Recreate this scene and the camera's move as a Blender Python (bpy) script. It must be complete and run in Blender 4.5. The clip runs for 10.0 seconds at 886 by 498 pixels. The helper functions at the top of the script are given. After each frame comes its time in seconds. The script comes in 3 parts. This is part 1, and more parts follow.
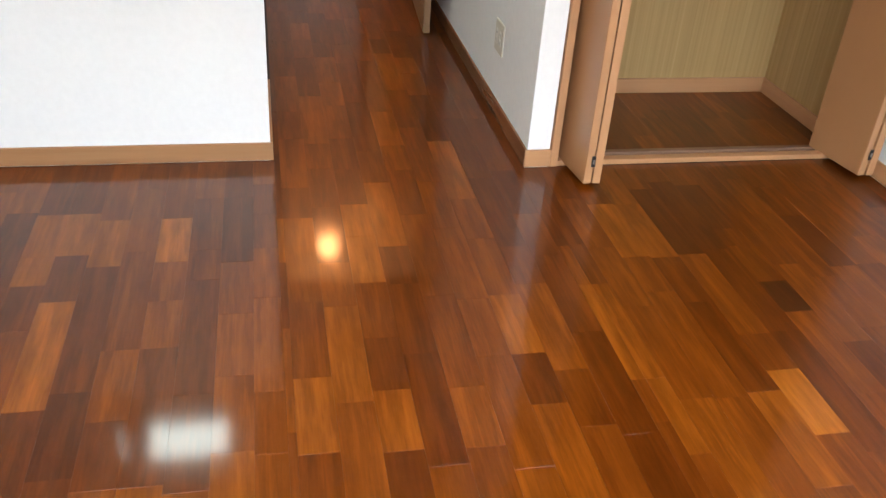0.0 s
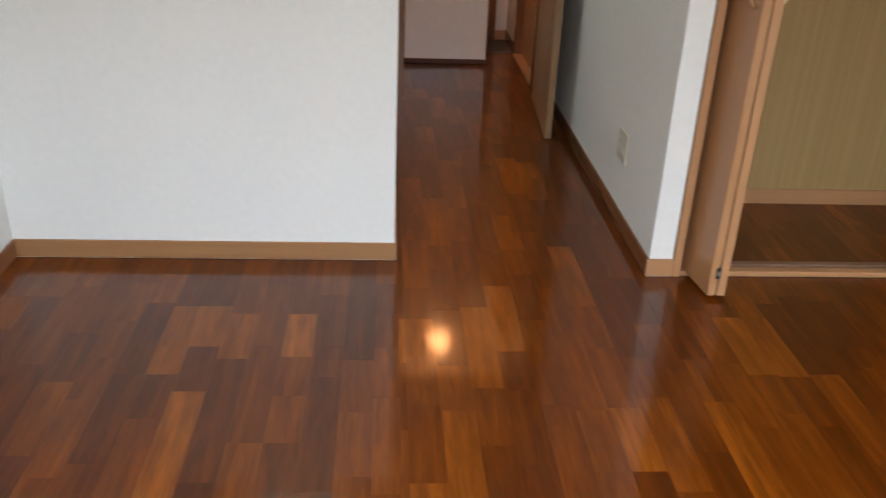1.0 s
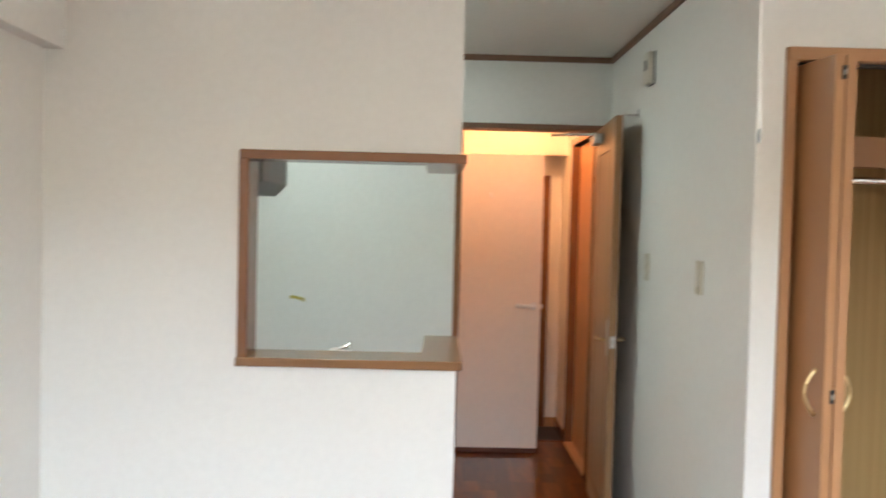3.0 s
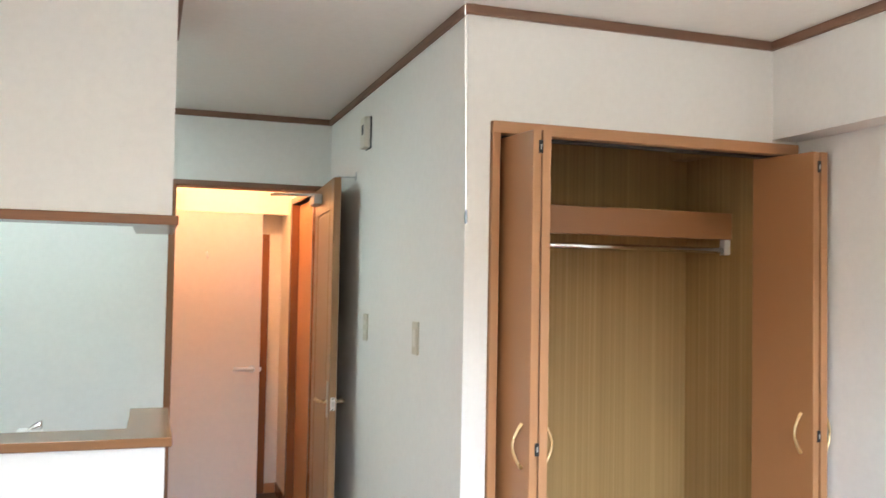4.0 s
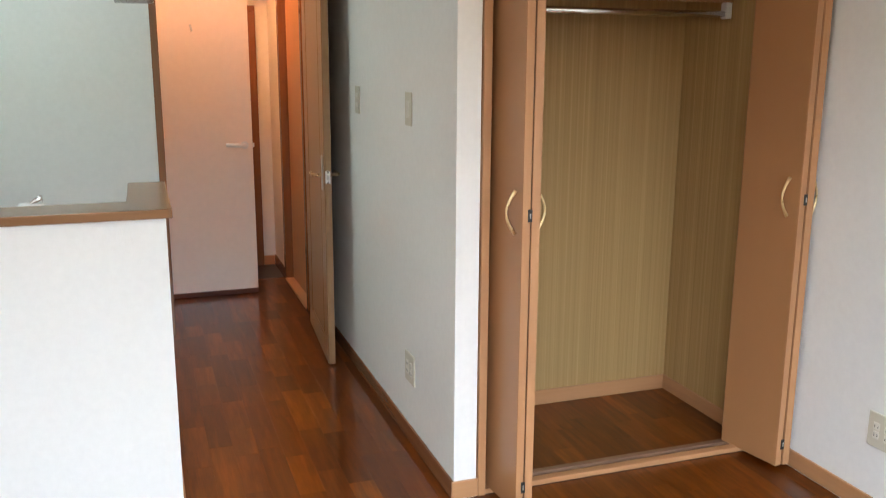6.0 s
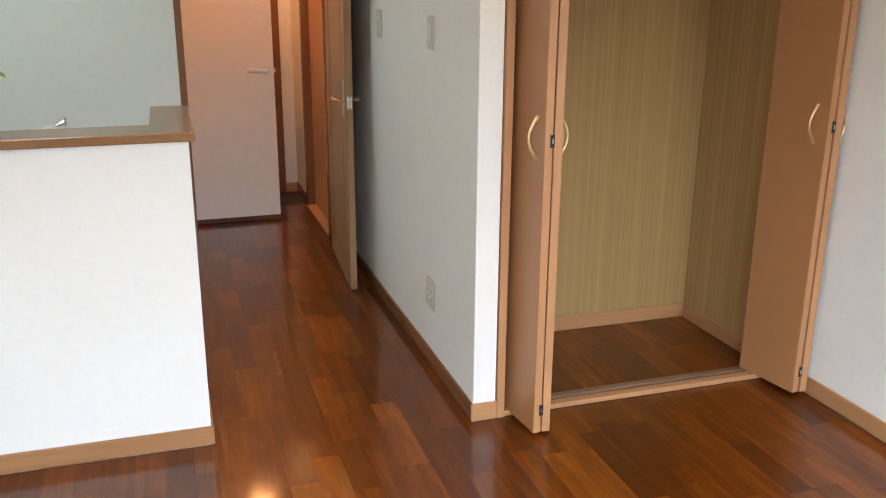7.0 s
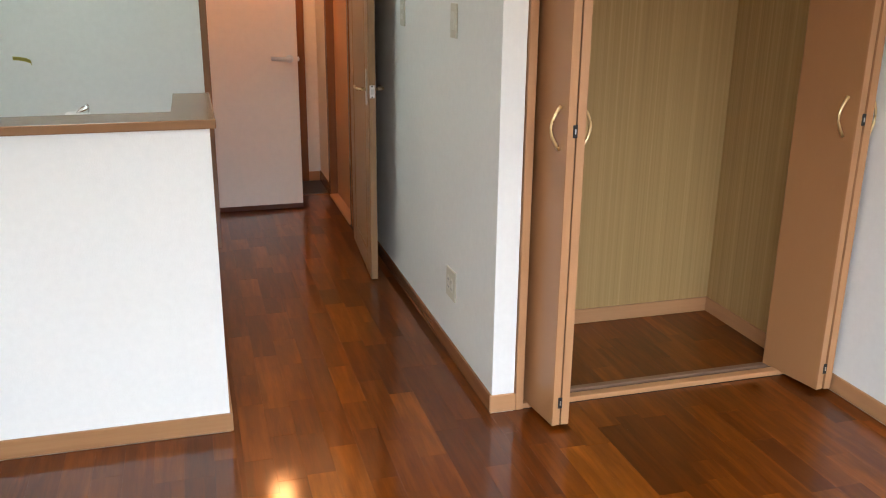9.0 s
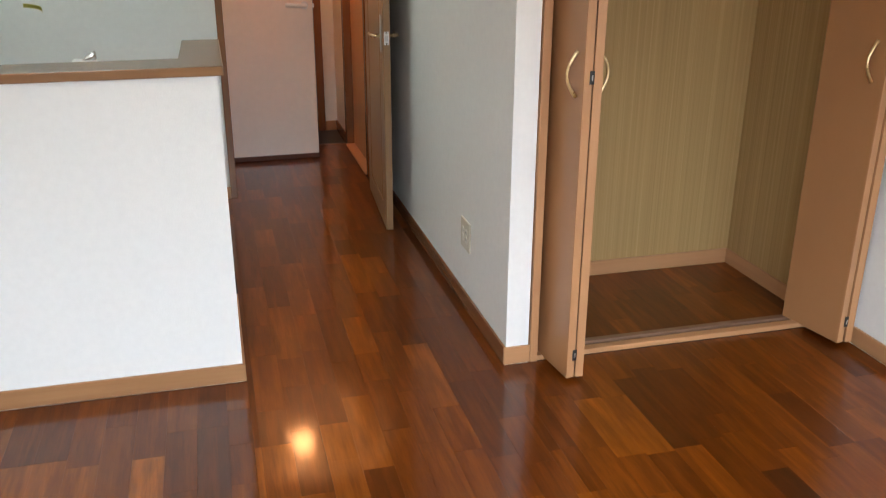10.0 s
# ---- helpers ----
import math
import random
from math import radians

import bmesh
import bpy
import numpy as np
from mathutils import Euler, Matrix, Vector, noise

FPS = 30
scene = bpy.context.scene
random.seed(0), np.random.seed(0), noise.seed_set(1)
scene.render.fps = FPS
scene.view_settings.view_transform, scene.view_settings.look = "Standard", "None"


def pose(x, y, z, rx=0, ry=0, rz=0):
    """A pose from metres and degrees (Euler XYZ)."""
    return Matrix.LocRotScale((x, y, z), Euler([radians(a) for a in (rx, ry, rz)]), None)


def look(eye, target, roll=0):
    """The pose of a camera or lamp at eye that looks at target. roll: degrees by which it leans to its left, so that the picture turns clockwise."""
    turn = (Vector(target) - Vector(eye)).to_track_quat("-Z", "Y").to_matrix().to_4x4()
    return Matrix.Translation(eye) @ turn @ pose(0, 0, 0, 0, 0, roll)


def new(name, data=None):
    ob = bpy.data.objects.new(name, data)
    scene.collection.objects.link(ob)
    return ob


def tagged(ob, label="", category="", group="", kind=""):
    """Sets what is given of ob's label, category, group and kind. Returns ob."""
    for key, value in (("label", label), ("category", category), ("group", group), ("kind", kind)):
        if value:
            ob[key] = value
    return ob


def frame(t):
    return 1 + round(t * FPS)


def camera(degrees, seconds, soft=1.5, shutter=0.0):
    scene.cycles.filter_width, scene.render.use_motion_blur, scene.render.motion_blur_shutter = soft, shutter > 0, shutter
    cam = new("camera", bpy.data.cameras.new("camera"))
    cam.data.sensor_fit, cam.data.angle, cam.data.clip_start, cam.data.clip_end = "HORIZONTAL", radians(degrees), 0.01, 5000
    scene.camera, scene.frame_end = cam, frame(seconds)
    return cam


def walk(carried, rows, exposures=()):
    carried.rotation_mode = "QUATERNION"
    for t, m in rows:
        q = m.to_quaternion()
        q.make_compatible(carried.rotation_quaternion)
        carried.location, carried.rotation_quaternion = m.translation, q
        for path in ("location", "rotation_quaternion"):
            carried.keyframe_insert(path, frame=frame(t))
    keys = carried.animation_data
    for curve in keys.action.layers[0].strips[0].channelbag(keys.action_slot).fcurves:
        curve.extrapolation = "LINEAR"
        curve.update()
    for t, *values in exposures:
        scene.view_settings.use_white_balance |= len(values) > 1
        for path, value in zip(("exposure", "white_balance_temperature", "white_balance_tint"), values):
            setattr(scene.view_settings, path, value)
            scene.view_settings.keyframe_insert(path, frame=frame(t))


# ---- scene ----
cam = camera(53.8, 10.0, soft=1.05, shutter=0.35)
PATH = [
    (0, (-0.879, -2.687, 1.366), (-0.503, -1.027, 0.316), 4.2),
    (0.5, (-0.887, -2.667, 1.402), (-0.594, -0.949, 0.422), 3.4),
    (1, (-0.921, -2.682, 1.399), (-0.784, -0.888, 0.526), 2.5),
    (1.5, (-0.956, -2.66, 1.391), (-1.084, -0.854, 0.541), 2.3),
    (1.7, (-0.964, -2.647, 1.4), (-1.138, -0.824, 0.596), 2.5),
    (2, (-0.978, -2.652, 1.428), (-1.171, -0.754, 0.829), 2.3),
    (2.3, (-0.971, -2.655, 1.46), (-1.209, -0.706, 1.077), 1.9),
    (2.5, (-0.974, -2.665, 1.468), (-1.206, -0.697, 1.197), 2.0),
    (3, (-0.959, -2.646, 1.495), (-0.939, -0.647, 1.429), 1.4),
    (3.2, (-0.957, -2.637, 1.496), (-0.774, -0.645, 1.473), 1.3),
    (4.3, (-0.94, -2.606, 1.524), (-0.259, -0.733, 1.693), 0.6),
    (4.5, (-0.944, -2.612, 1.521), (-0.282, -0.741, 1.765), 0.5),
    (4.7, (-0.947, -2.607, 1.527), (-0.309, -0.727, 1.77), 0.4),
    (5, (-0.952, -2.6, 1.523), (-0.334, -0.7, 1.625), 0.3),
    (5.2, (-0.942, -2.6, 1.519), (-0.32, -0.7, 1.466), 0.2),
    (5.5, (-0.948, -2.603, 1.498), (-0.319, -0.72, 1.257), 0.3),
    (6, (-0.947, -2.605, 1.496), (-0.302, -0.761, 1.067), 0.3),
    (6.2, (-0.949, -2.609, 1.485), (-0.314, -0.772, 1.013), 0.3),
    (7.3, (-0.95, -2.614, 1.479), (-0.376, -0.793, 0.882), 0.4),
    (7.5, (-0.945, -2.611, 1.475), (-0.376, -0.789, 0.877), 0.4),
    (8, (-0.94, -2.607, 1.474), (-0.375, -0.783, 0.878), 0.3),
    (8.5, (-0.944, -2.602, 1.472), (-0.387, -0.775, 0.878), 0.5),
    (9, (-0.935, -2.601, 1.475), (-0.401, -0.771, 0.871), 0.6),
    (9.5, (-0.93, -2.596, 1.478), (-0.417, -0.766, 0.852), 0.7),
    (10, (-0.897, -2.566, 1.459), (-0.419, -0.758, 0.748), 0.2),
]
walk(cam, [(t, look(eye, target, roll)) for t, eye, target, roll in PATH],
     exposures=[(0, -0.2, 6500, 11), (0.5, -0.4, 6500, 11), (1, -0.78, 6500, 11), (1.5, -0.25, 6450, 9), (2, -0.24, 6450, 9), (2.5, -0.32, 6450, 9),
                (3, -0.22, 6400, 9), (4.3, 0.30, 6000, 9), (4.5, 0.32, 5950, 9), (5, 0.24, 6000, 9), (5.5, -0.05, 6200, 10), (6, -0.22, 6300, 10),
                (7.5, -0.24, 6450, 11), (9.5, -0.32, 6400, 11), (10, -0.4, 6400, 11)])

# ---- light ----
CEIL = 2.412
world = bpy.data.worlds.new("sky")
scene.world = world
world.use_nodes = True
sky = world.node_tree.nodes.new("ShaderNodeTexSky")
sky.sky_type, sky.sun_disc = "NISHITA", False
sky.sun_elevation, sky.sun_rotation = radians(40), radians(200)
world.node_tree.links.new(sky.outputs[0], world.node_tree.nodes["Background"].inputs[0])
world.node_tree.nodes["Background"].inputs[1].default_value = 0.12


def area_lamp(name, matrix, sx, sy, watts, colour):
    data = bpy.data.lights.new(name, "AREA")
    data.shape, data.size, data.size_y, data.energy, data.color = "RECTANGLE", sx, sy, watts, colour
    ob = new(name, data)
    ob.matrix_world = matrix
    return ob


# open sky above an assumed parapet, outside the unseen window behind the camera
area_lamp("sky_light", look((-0.9, -6.6, 4.7), (-0.6, -1.0, 1.4)), 12.0, 5.2, 4000, (0.72, 0.842, 1.0))
# warm lamp added below that window for the upper walls; balcony bounce is assumed
area_lamp("upper_wall_fill", look((-0.4, -3.5, -0.15), (-0.4, -3.45, 2.4)), 3.4, 0.4, 470, (1.0, 0.94, 0.83))

# ---- materials ----


class Nodes:
    def __init__(self, name):
        self.mat = bpy.data.materials.new(name)
        self.mat.use_nodes = True
        self.tree = self.mat.node_tree
        self.bsdf = self.tree.nodes["Principled BSDF"]

    def add(self, kind, **values):
        n = self.tree.nodes.new(kind)
        for key, v in values.items():
            n.inputs[key.replace("_", " ")].default_value = v
        return n

    def link(self, a, b):
        self.tree.links.new(a, b)

    def position(self, scale=(1, 1, 1), offset=None):
        geo = self.add("ShaderNodeNewGeometry")
        m = self.add("ShaderNodeMapping")
        m.inputs["Scale"].default_value = scale
        self.link(geo.outputs["Position"], m.inputs["Vector"])
        if offset is not None:
            self.link(offset, m.inputs["Location"])
        return m.outputs[0]

    def noise(self, vec, scale, detail=3.0, rough=0.5):
        n = self.add("ShaderNodeTexNoise", Scale=scale, Detail=detail, Roughness=rough)
        self.link(vec, n.inputs["Vector"])
        return n.outputs["Fac"]

    def ramp(self, fac, stops):
        r = self.add("ShaderNodeValToRGB")
        e = r.color_ramp.elements
        while len(e) < len(stops):
            e.new(0.5)
        for el, (p, c) in zip(e, stops):
            el.position, el.color = p, (*c, 1)
        self.link(fac, r.inputs[0])
        return r.outputs[0]

    def math(self, op, a, b):
        n = self.add("ShaderNodeMath")
        n.operation = op
        for i, v in enumerate((a, b)):
            if isinstance(v, (int, float)):
                n.inputs[i].default_value = v
            else:
                self.link(v, n.inputs[i])
        return n.outputs[0]

    def mix(self, fac, a, b, blend="MIX"):
        n = self.add("ShaderNodeMix")
        n.data_type, n.blend_type = "RGBA", blend
        for i, v in ((0, fac), (6, a), (7, b)):
            if isinstance(v, (int, float)):
                n.inputs[i].default_value = v
            elif isinstance(v, tuple):
                n.inputs[i].default_value = (*v, 1)
            else:
                self.link(v, n.inputs[i])
        return n.outputs[2]

    def bump(self, height, strength, distance):
        b = self.add("ShaderNodeBump", Strength=strength, Distance=distance)
        self.link(height, b.inputs["Height"])
        self.link(b.outputs[0], self.bsdf.inputs["Normal"])

    def set(self, colour=None, rough=None, **values):
        for key, v in (("Base Color", colour), ("Roughness", rough)):
            if v is None:
                continue
            if isinstance(v, tuple):
                self.bsdf.inputs[key].default_value = (*v, 1)
            elif isinstance(v, (int, float)):
                self.bsdf.inputs[key].default_value = v
            else:
                self.link(v, self.bsdf.inputs[key])
        for key, v in values.items():
            self.bsdf.inputs[key.replace("_", " ")].default_value = v
        return self.mat


def wallpaper(name, base):
    n = Nodes(name)
    p = n.position()
    big = n.noise(p, 1.7, 3)
    fine = n.noise(p, 260, 4, 0.6)
    weave = n.noise(n.position((900, 900, 140)), 1, 2)
    mid = n.noise(p, 38, 4, 0.6)
    dark = tuple(c * 0.93 for c in base)
    c = n.mix(big, dark, base)
    c = n.mix(n.math("MULTIPLY", fine, 0.10), c, tuple(c0 * 0.8 for c0 in base))
    c = n.mix(n.ramp(mid, [(0.35, (0.0, 0.0, 0.0)), (0.7, (0.24, 0.24, 0.24))]), c, tuple(c0 * 0.82 for c0 in base))
    n.bump(n.math("ADD", n.math("ADD", fine, weave), mid), 0.35, 0.0016)
    return n.set(c, 0.72)


def wood(name, light, dark, axis, rough=0.42, fine=1.0, figure=0.35):
    """Sheet-wrapped joinery: grain runs along axis (0 x, 1 y, 2 z)."""
    n = Nodes(name)
    s1, s2 = [38 * fine] * 3, [330 * fine] * 3
    s1[axis], s2[axis] = 1.6, 9.0
    rnd = n.add("ShaderNodeObjectInfo").outputs["Random"]
    off = n.math("MULTIPLY", rnd, 13.0)
    broad = n.noise(n.position(s1, off), 1, 4, 0.6)
    thin = n.noise(n.position(s2, off), 1, 2, 0.5)
    c = n.ramp(broad, [(0.3, dark), (0.7, light)])
    c = n.mix(n.math("MULTIPLY", thin, figure), c, tuple(v * 0.72 for v in dark))
    c = n.mix(n.math("MULTIPLY", n.noise(n.position(), 3.0, 2), 0.15), c, dark)
    if figure > 0.2:
        n.bump(thin, 0.12, 0.0006)
    return n.set(c, n.math("ADD", n.math("MULTIPLY", broad, 0.34 * figure), rough - 0.17 * figure))


def metal(name, colour, rough):
    n = Nodes(name)
    f = n.noise(n.position(), 90, 3)
    return n.set(colour, n.math("ADD", n.math("MULTIPLY", f, 0.15), rough), Metallic=1.0)


def plastic(name, colour, rough=0.4):
    n = Nodes(name)
    f = n.noise(n.position(), 30, 3)
    c = n.mix(f, tuple(v * 0.92 for v in colour), colour)
    return n.set(c, rough)


def plank_material(name, lo, hi):
    """Varnished strips; lo to hi is the share of the tone range that this batch of boards covers."""
    n = Nodes(name)
    rnd = n.math("FRACT", n.math("ADD", n.add("ShaderNodeObjectInfo").outputs["Random"],
                                 n.add("ShaderNodeNewGeometry").outputs["Random Per Island"]), 0.0)
    pick = n.math("ADD", n.math("MULTIPLY", rnd, hi - lo), lo)
    off = n.math("MULTIPLY", rnd, 37.0)
    tone = n.ramp(pick, [(0.0, (0.048, 0.0108, 0.0014)), (0.15, (0.092, 0.0206, 0.0018)), (0.45, (0.138, 0.0330, 0.0025)),
                        (0.75, (0.184, 0.0480, 0.0036)), (0.92, (0.266, 0.0790, 0.0062)), (1.0, (0.375, 0.1270, 0.0125))])
    cloud = n.noise(n.position((22, 3.6, 22), off), 1, 5, 0.66)
    grain = n.noise(n.position((260, 7, 260), off), 1, 3, 0.6)
    streak = n.noise(n.position((30, 2.4, 30), off), 1, 5, 0.60)
    c = n.mix(n.ramp(cloud, [(0.36, (0, 0, 0)), (0.66, (0.75, 0.75, 0.75))]), tone, n.mix(1.0, tone, (0.50, 0.42, 0.36), "MULTIPLY"))
    c = n.mix(n.ramp(streak, [(0.48, (0, 0, 0)), (0.68, (0.62, 0.62, 0.62))]), c, n.mix(1.0, tone, (1.6, 1.68, 1.7), "MULTIPLY"))
    c = n.mix(n.math("MULTIPLY", grain, 0.6), c, n.mix(1.0, c, (0.45, 0.36, 0.30), "MULTIPLY"))
    wave = n.noise(n.position((9, 2.2, 9)), 1, 2, 0.5)
    n.bump(n.math("ADD", n.math("MULTIPLY", grain, 0.05), wave), 0.085, 0.004)
    gloss = n.math("ADD", n.math("MULTIPLY", n.noise(n.position(), 6, 3), 0.06), 0.060)
    n.link(gloss, n.bsdf.inputs["Coat Roughness"])
    return n.set(c, 0.36, Specular_IOR_Level=0.2, Specular_Tint=(1.0, 0.55, 0.28, 1.0), Coat_Weight=0.65, Coat_IOR=1.5, Coat_Tint=(1.0, 0.88, 0.68, 1.0))


def striped_paper():
    n = Nodes("striped_closet_paper")
    line = n.noise(n.position((85, 85, 0.25)), 1, 3, 0.65)
    broad = n.noise(n.position((26, 26, 0.15)), 1, 2)
    c = n.ramp(line, [(0.34, (0.338, 0.212, 0.078)), (0.48, (0.394, 0.254, 0.096)), (0.58, (0.420, 0.275, 0.110)), (0.68, (0.478, 0.322, 0.138))])
    c = n.mix(n.math("MULTIPLY", broad, 0.35), c, (0.404, 0.264, 0.104))
    n.bump(n.noise(n.position((300, 300, 60)), 1, 2), 0.2, 0.001)
    return n.set(c, 0.7)


def glow(name, colour, strength):
    n = Nodes(name)
    return n.set((0.9, 0.9, 0.9), 0.4, Emission_Color=(*colour, 1), Emission_Strength=strength)


M_WALL = wallpaper("white_wallpaper", (0.85, 0.846, 0.812))
M_CEIL = wallpaper("ceiling_paper", (0.845, 0.845, 0.80))
M_STRIPE = striped_paper()
OAK_L, OAK_D = (0.51, 0.268, 0.125), (0.45, 0.225, 0.10)
M_OAK_X = wood("oak_trim_x", OAK_L, OAK_D, 0)
M_OAK_Y = wood("oak_trim_y", OAK_L, OAK_D, 1)
M_OAK_Z = wood("oak_trim_z", OAK_L, OAK_D, 2)
M_LEAF = wood("oak_leaf", (0.378, 0.182, 0.076), (0.370, 0.177, 0.0735), 2, 0.30, 0.35, 0.05)
M_DOOR = wood("door_wood", (0.34, 0.19, 0.085), (0.27, 0.145, 0.06), 2, 0.36)
M_LEDGE = wood("ledge_wood", (0.30, 0.155, 0.072), (0.24, 0.118, 0.053), 0, 0.2)
M_SKIRT_X = wood("oak_skirting_x", (0.40, 0.205, 0.09), (0.33, 0.16, 0.065), 0)
M_BROWN_X = wood("brown_trim_x", (0.27, 0.115, 0.05), (0.20, 0.08, 0.034), 0, 0.20)
M_BROWN_Y = wood("brown_trim_y", (0.27, 0.115, 0.05), (0.20, 0.08, 0.034), 1, 0.20)
M_BROWN_Z = wood("brown_trim_z", (0.27, 0.115, 0.05), (0.20, 0.08, 0.034), 2, 0.20)
M_KICK = wood("kick_strip_wood", (0.15, 0.045, 0.018), (0.11, 0.032, 0.013), 0, 0.5)
M_CORN_X = wood("cornice_x", (0.235, 0.13, 0.08), (0.18, 0.097, 0.06), 0, 0.5)
M_CORN_Y = wood("cornice_y", (0.235, 0.13, 0.08), (0.18, 0.097, 0.06), 1, 0.5)
M_PLANK = plank_material("varnished_hardwood", 0.18, 0.84)
TONES = {-2: plank_material("varnished_hardwood_darkest", 0.0, 0.06), -1: plank_material("varnished_hardwood_dark", 0.10, 0.24), 0: M_PLANK,
         1: plank_material("varnished_hardwood_light", 0.78, 0.92), 2: plank_material("varnished_hardwood_palest", 0.92, 0.99)}
M_SUB = plastic("dark_underlay", (0.03, 0.014, 0.007), 0.8)
M_IVORY = plastic("ivory_plastic", (0.62, 0.58, 0.47), 0.4)
M_IVORY2 = plastic("ivory_rocker", (0.72, 0.69, 0.60), 0.35)
M_WHITE = plastic("white_plastic", (0.78, 0.78, 0.76), 0.35)
M_GREY = plastic("grey_enamel", (0.42, 0.43, 0.42), 0.4)
M_DGREY = plastic("dark_grey_enamel", (0.11, 0.13, 0.14), 0.45)
M_BLACK = plastic("black_steel", (0.02, 0.018, 0.016), 0.45)
M_WDOOR = plastic("white_door_sheet", (0.91, 0.79, 0.69), 0.22)
M_TAPE = plastic("yellow_tape", (0.62, 0.53, 0.12), 0.6)
M_GENKAN = plastic("dark_entry_tile", (0.035, 0.026, 0.022), 0.4)
M_CHROME = metal("chrome", (0.80, 0.81, 0.82), 0.08)
M_STEEL = metal("brushed_steel", (0.58, 0.58, 0.57), 0.28)
M_LEVER = metal("satin_nickel", (0.66, 0.53, 0.33), 0.2)
M_BRASS = metal("pale_brass", (0.80, 0.62, 0.33), 0.22)
M_TUBE = glow("cool_diffuser", (0.84, 1.0, 0.95), 26.0)
M_BULB = glow("warm_globe", (1.0, 0.40, 0.14), 85.0)
# glow of the fill lamp added for the white door
M_HALL_FILL = glow("warm_fill_lens", (1.0, 0.53, 0.31), 155.0)

# ---- builders ----
BASE = {}


def box(bm, x0, x1, y0, y1, z0, z1, bevel=0.0, seg=1):
    vs = bmesh.ops.create_cube(bm, size=1.0)["verts"]
    for v in vs:
        v.co = Vector(((x0 + x1) / 2 + v.co.x * (x1 - x0), (y0 + y1) / 2 + v.co.y * (y1 - y0), (z0 + z1) / 2 + v.co.z * (z1 - z0)))
    if bevel:
        es = list({e for v in vs for e in v.link_edges})
        bmesh.ops.bevel(bm, geom=es, offset=bevel, segments=seg, profile=0.5, affect="EDGES")
    return bm


def boxes(*rows, bevel=0.0, seg=1):
    bm = bmesh.new()
    for r in rows:
        box(bm, *r, bevel=bevel, seg=seg)
    return bm


def rod(bm, a, b, r, n=16, r2=None):
    a, b = Vector(a), Vector(b)
    m = Matrix.Translation((a + b) / 2) @ (b - a).to_track_quat("Z", "Y").to_matrix().to_4x4()
    bmesh.ops.create_cone(bm, cap_ends=True, segments=n, radius1=r, radius2=r if r2 is None else r2, depth=(b - a).length, matrix=m)
    return bm


def tube(bm, pts, radius, n=10):
    """A round bar swept along points."""
    rings = []
    pts = [Vector(p) for p in pts]
    for i, p in enumerate(pts):
        d = (pts[min(i + 1, len(pts) - 1)] - pts[max(i - 1, 0)]).normalized()
        q = d.to_track_quat("Z", "Y")
        r = radius[i] if isinstance(radius, (list, tuple)) else radius
        rings.append([bm.verts.new(p + q @ Vector((r * math.cos(2 * math.pi * k / n), r * math.sin(2 * math.pi * k / n), 0))) for k in range(n)])
    for a, b in zip(rings, rings[1:]):
        for k in range(n):
            bm.faces.new((a[k], a[(k + 1) % n], b[(k + 1) % n], b[k]))
    bm.faces.new(rings[0][::-1])
    bm.faces.new(rings[-1])
    return bm


def mesh_of(name, bm, material, shift, smooth=False):
    bmesh.ops.recalc_face_normals(bm, faces=bm.faces)
    bm.transform(Matrix.Translation(-Vector(shift)))
    me = bpy.data.meshes.new(name)
    bm.to_mesh(me)
    bm.free()
    me.materials.append(material)
    if smooth:
        for p in me.polygons:
            p.use_smooth = True
    return me


def thing(name, loc, label, category, group="", kind=""):
    """An Empty at the base of a thing."""
    ob = new(name)
    ob.empty_display_size = 0.05
    ob.location = loc
    BASE[ob] = Vector(loc)
    return tagged(ob, label, category, group, kind)


def solid(name, bm, material, loc, label, category, group="", kind="", smooth=False):
    """A thing that is one mesh."""
    ob = new(name, mesh_of(name, bm, material, loc, smooth))
    ob.location = loc
    BASE[ob] = Vector(loc)
    return tagged(ob, label, category, group, kind)


def part(name, bm, material, parent, label="", smooth=False):
    ob = new(name, mesh_of(name, bm, material, BASE[parent], smooth))
    ob.parent = parent
    BASE[ob] = BASE[parent]
    return tagged(ob, label)


def wall(name, rows, label, material=None):
    bm = boxes(*rows)
    r = rows[0]
    return solid(name, bm, material or M_WALL, (r[0], r[2], r[4]), label, "wall", kind="structure")


# ---- the shell ----
XL, XR, YS, YB = -2.19, 1.30, -3.20, 2.20      # side walls, window wall, kitchen and hall door wall
XE, YC, PX = -0.881, 0.107, 0.008              # free end and face of the kitchen partition, face of the passage wall
YCL = 0.68                                     # back of the closet
HALL_L, HALL_R = -0.93, -0.03

floor = solid("floor", boxes((XL - 0.1, XR + 0.1, YS - 0.1, 3.30, -0.06, -0.012)), M_SUB, (0, 0, -0.012),
              "glossy reddish-brown hardwood strip floor", "floor", kind="structure")
solid("entry_floor", boxes((HALL_L - 0.1, HALL_R + 0.1, 3.305, 4.40, -0.16, -0.015)), M_GENKAN, (-0.4, 3.8, -0.015),
      "dark tiled entrance floor at the end of the hall", "floor", kind="structure")
ceiling = solid("ceiling", boxes((XL - 0.1, XR + 0.1, YS - 0.1, 4.40, CEIL, CEIL + 0.08)), M_CEIL, (0, 0, CEIL),
                "plain off-white papered ceiling", "ceiling", kind="structure")

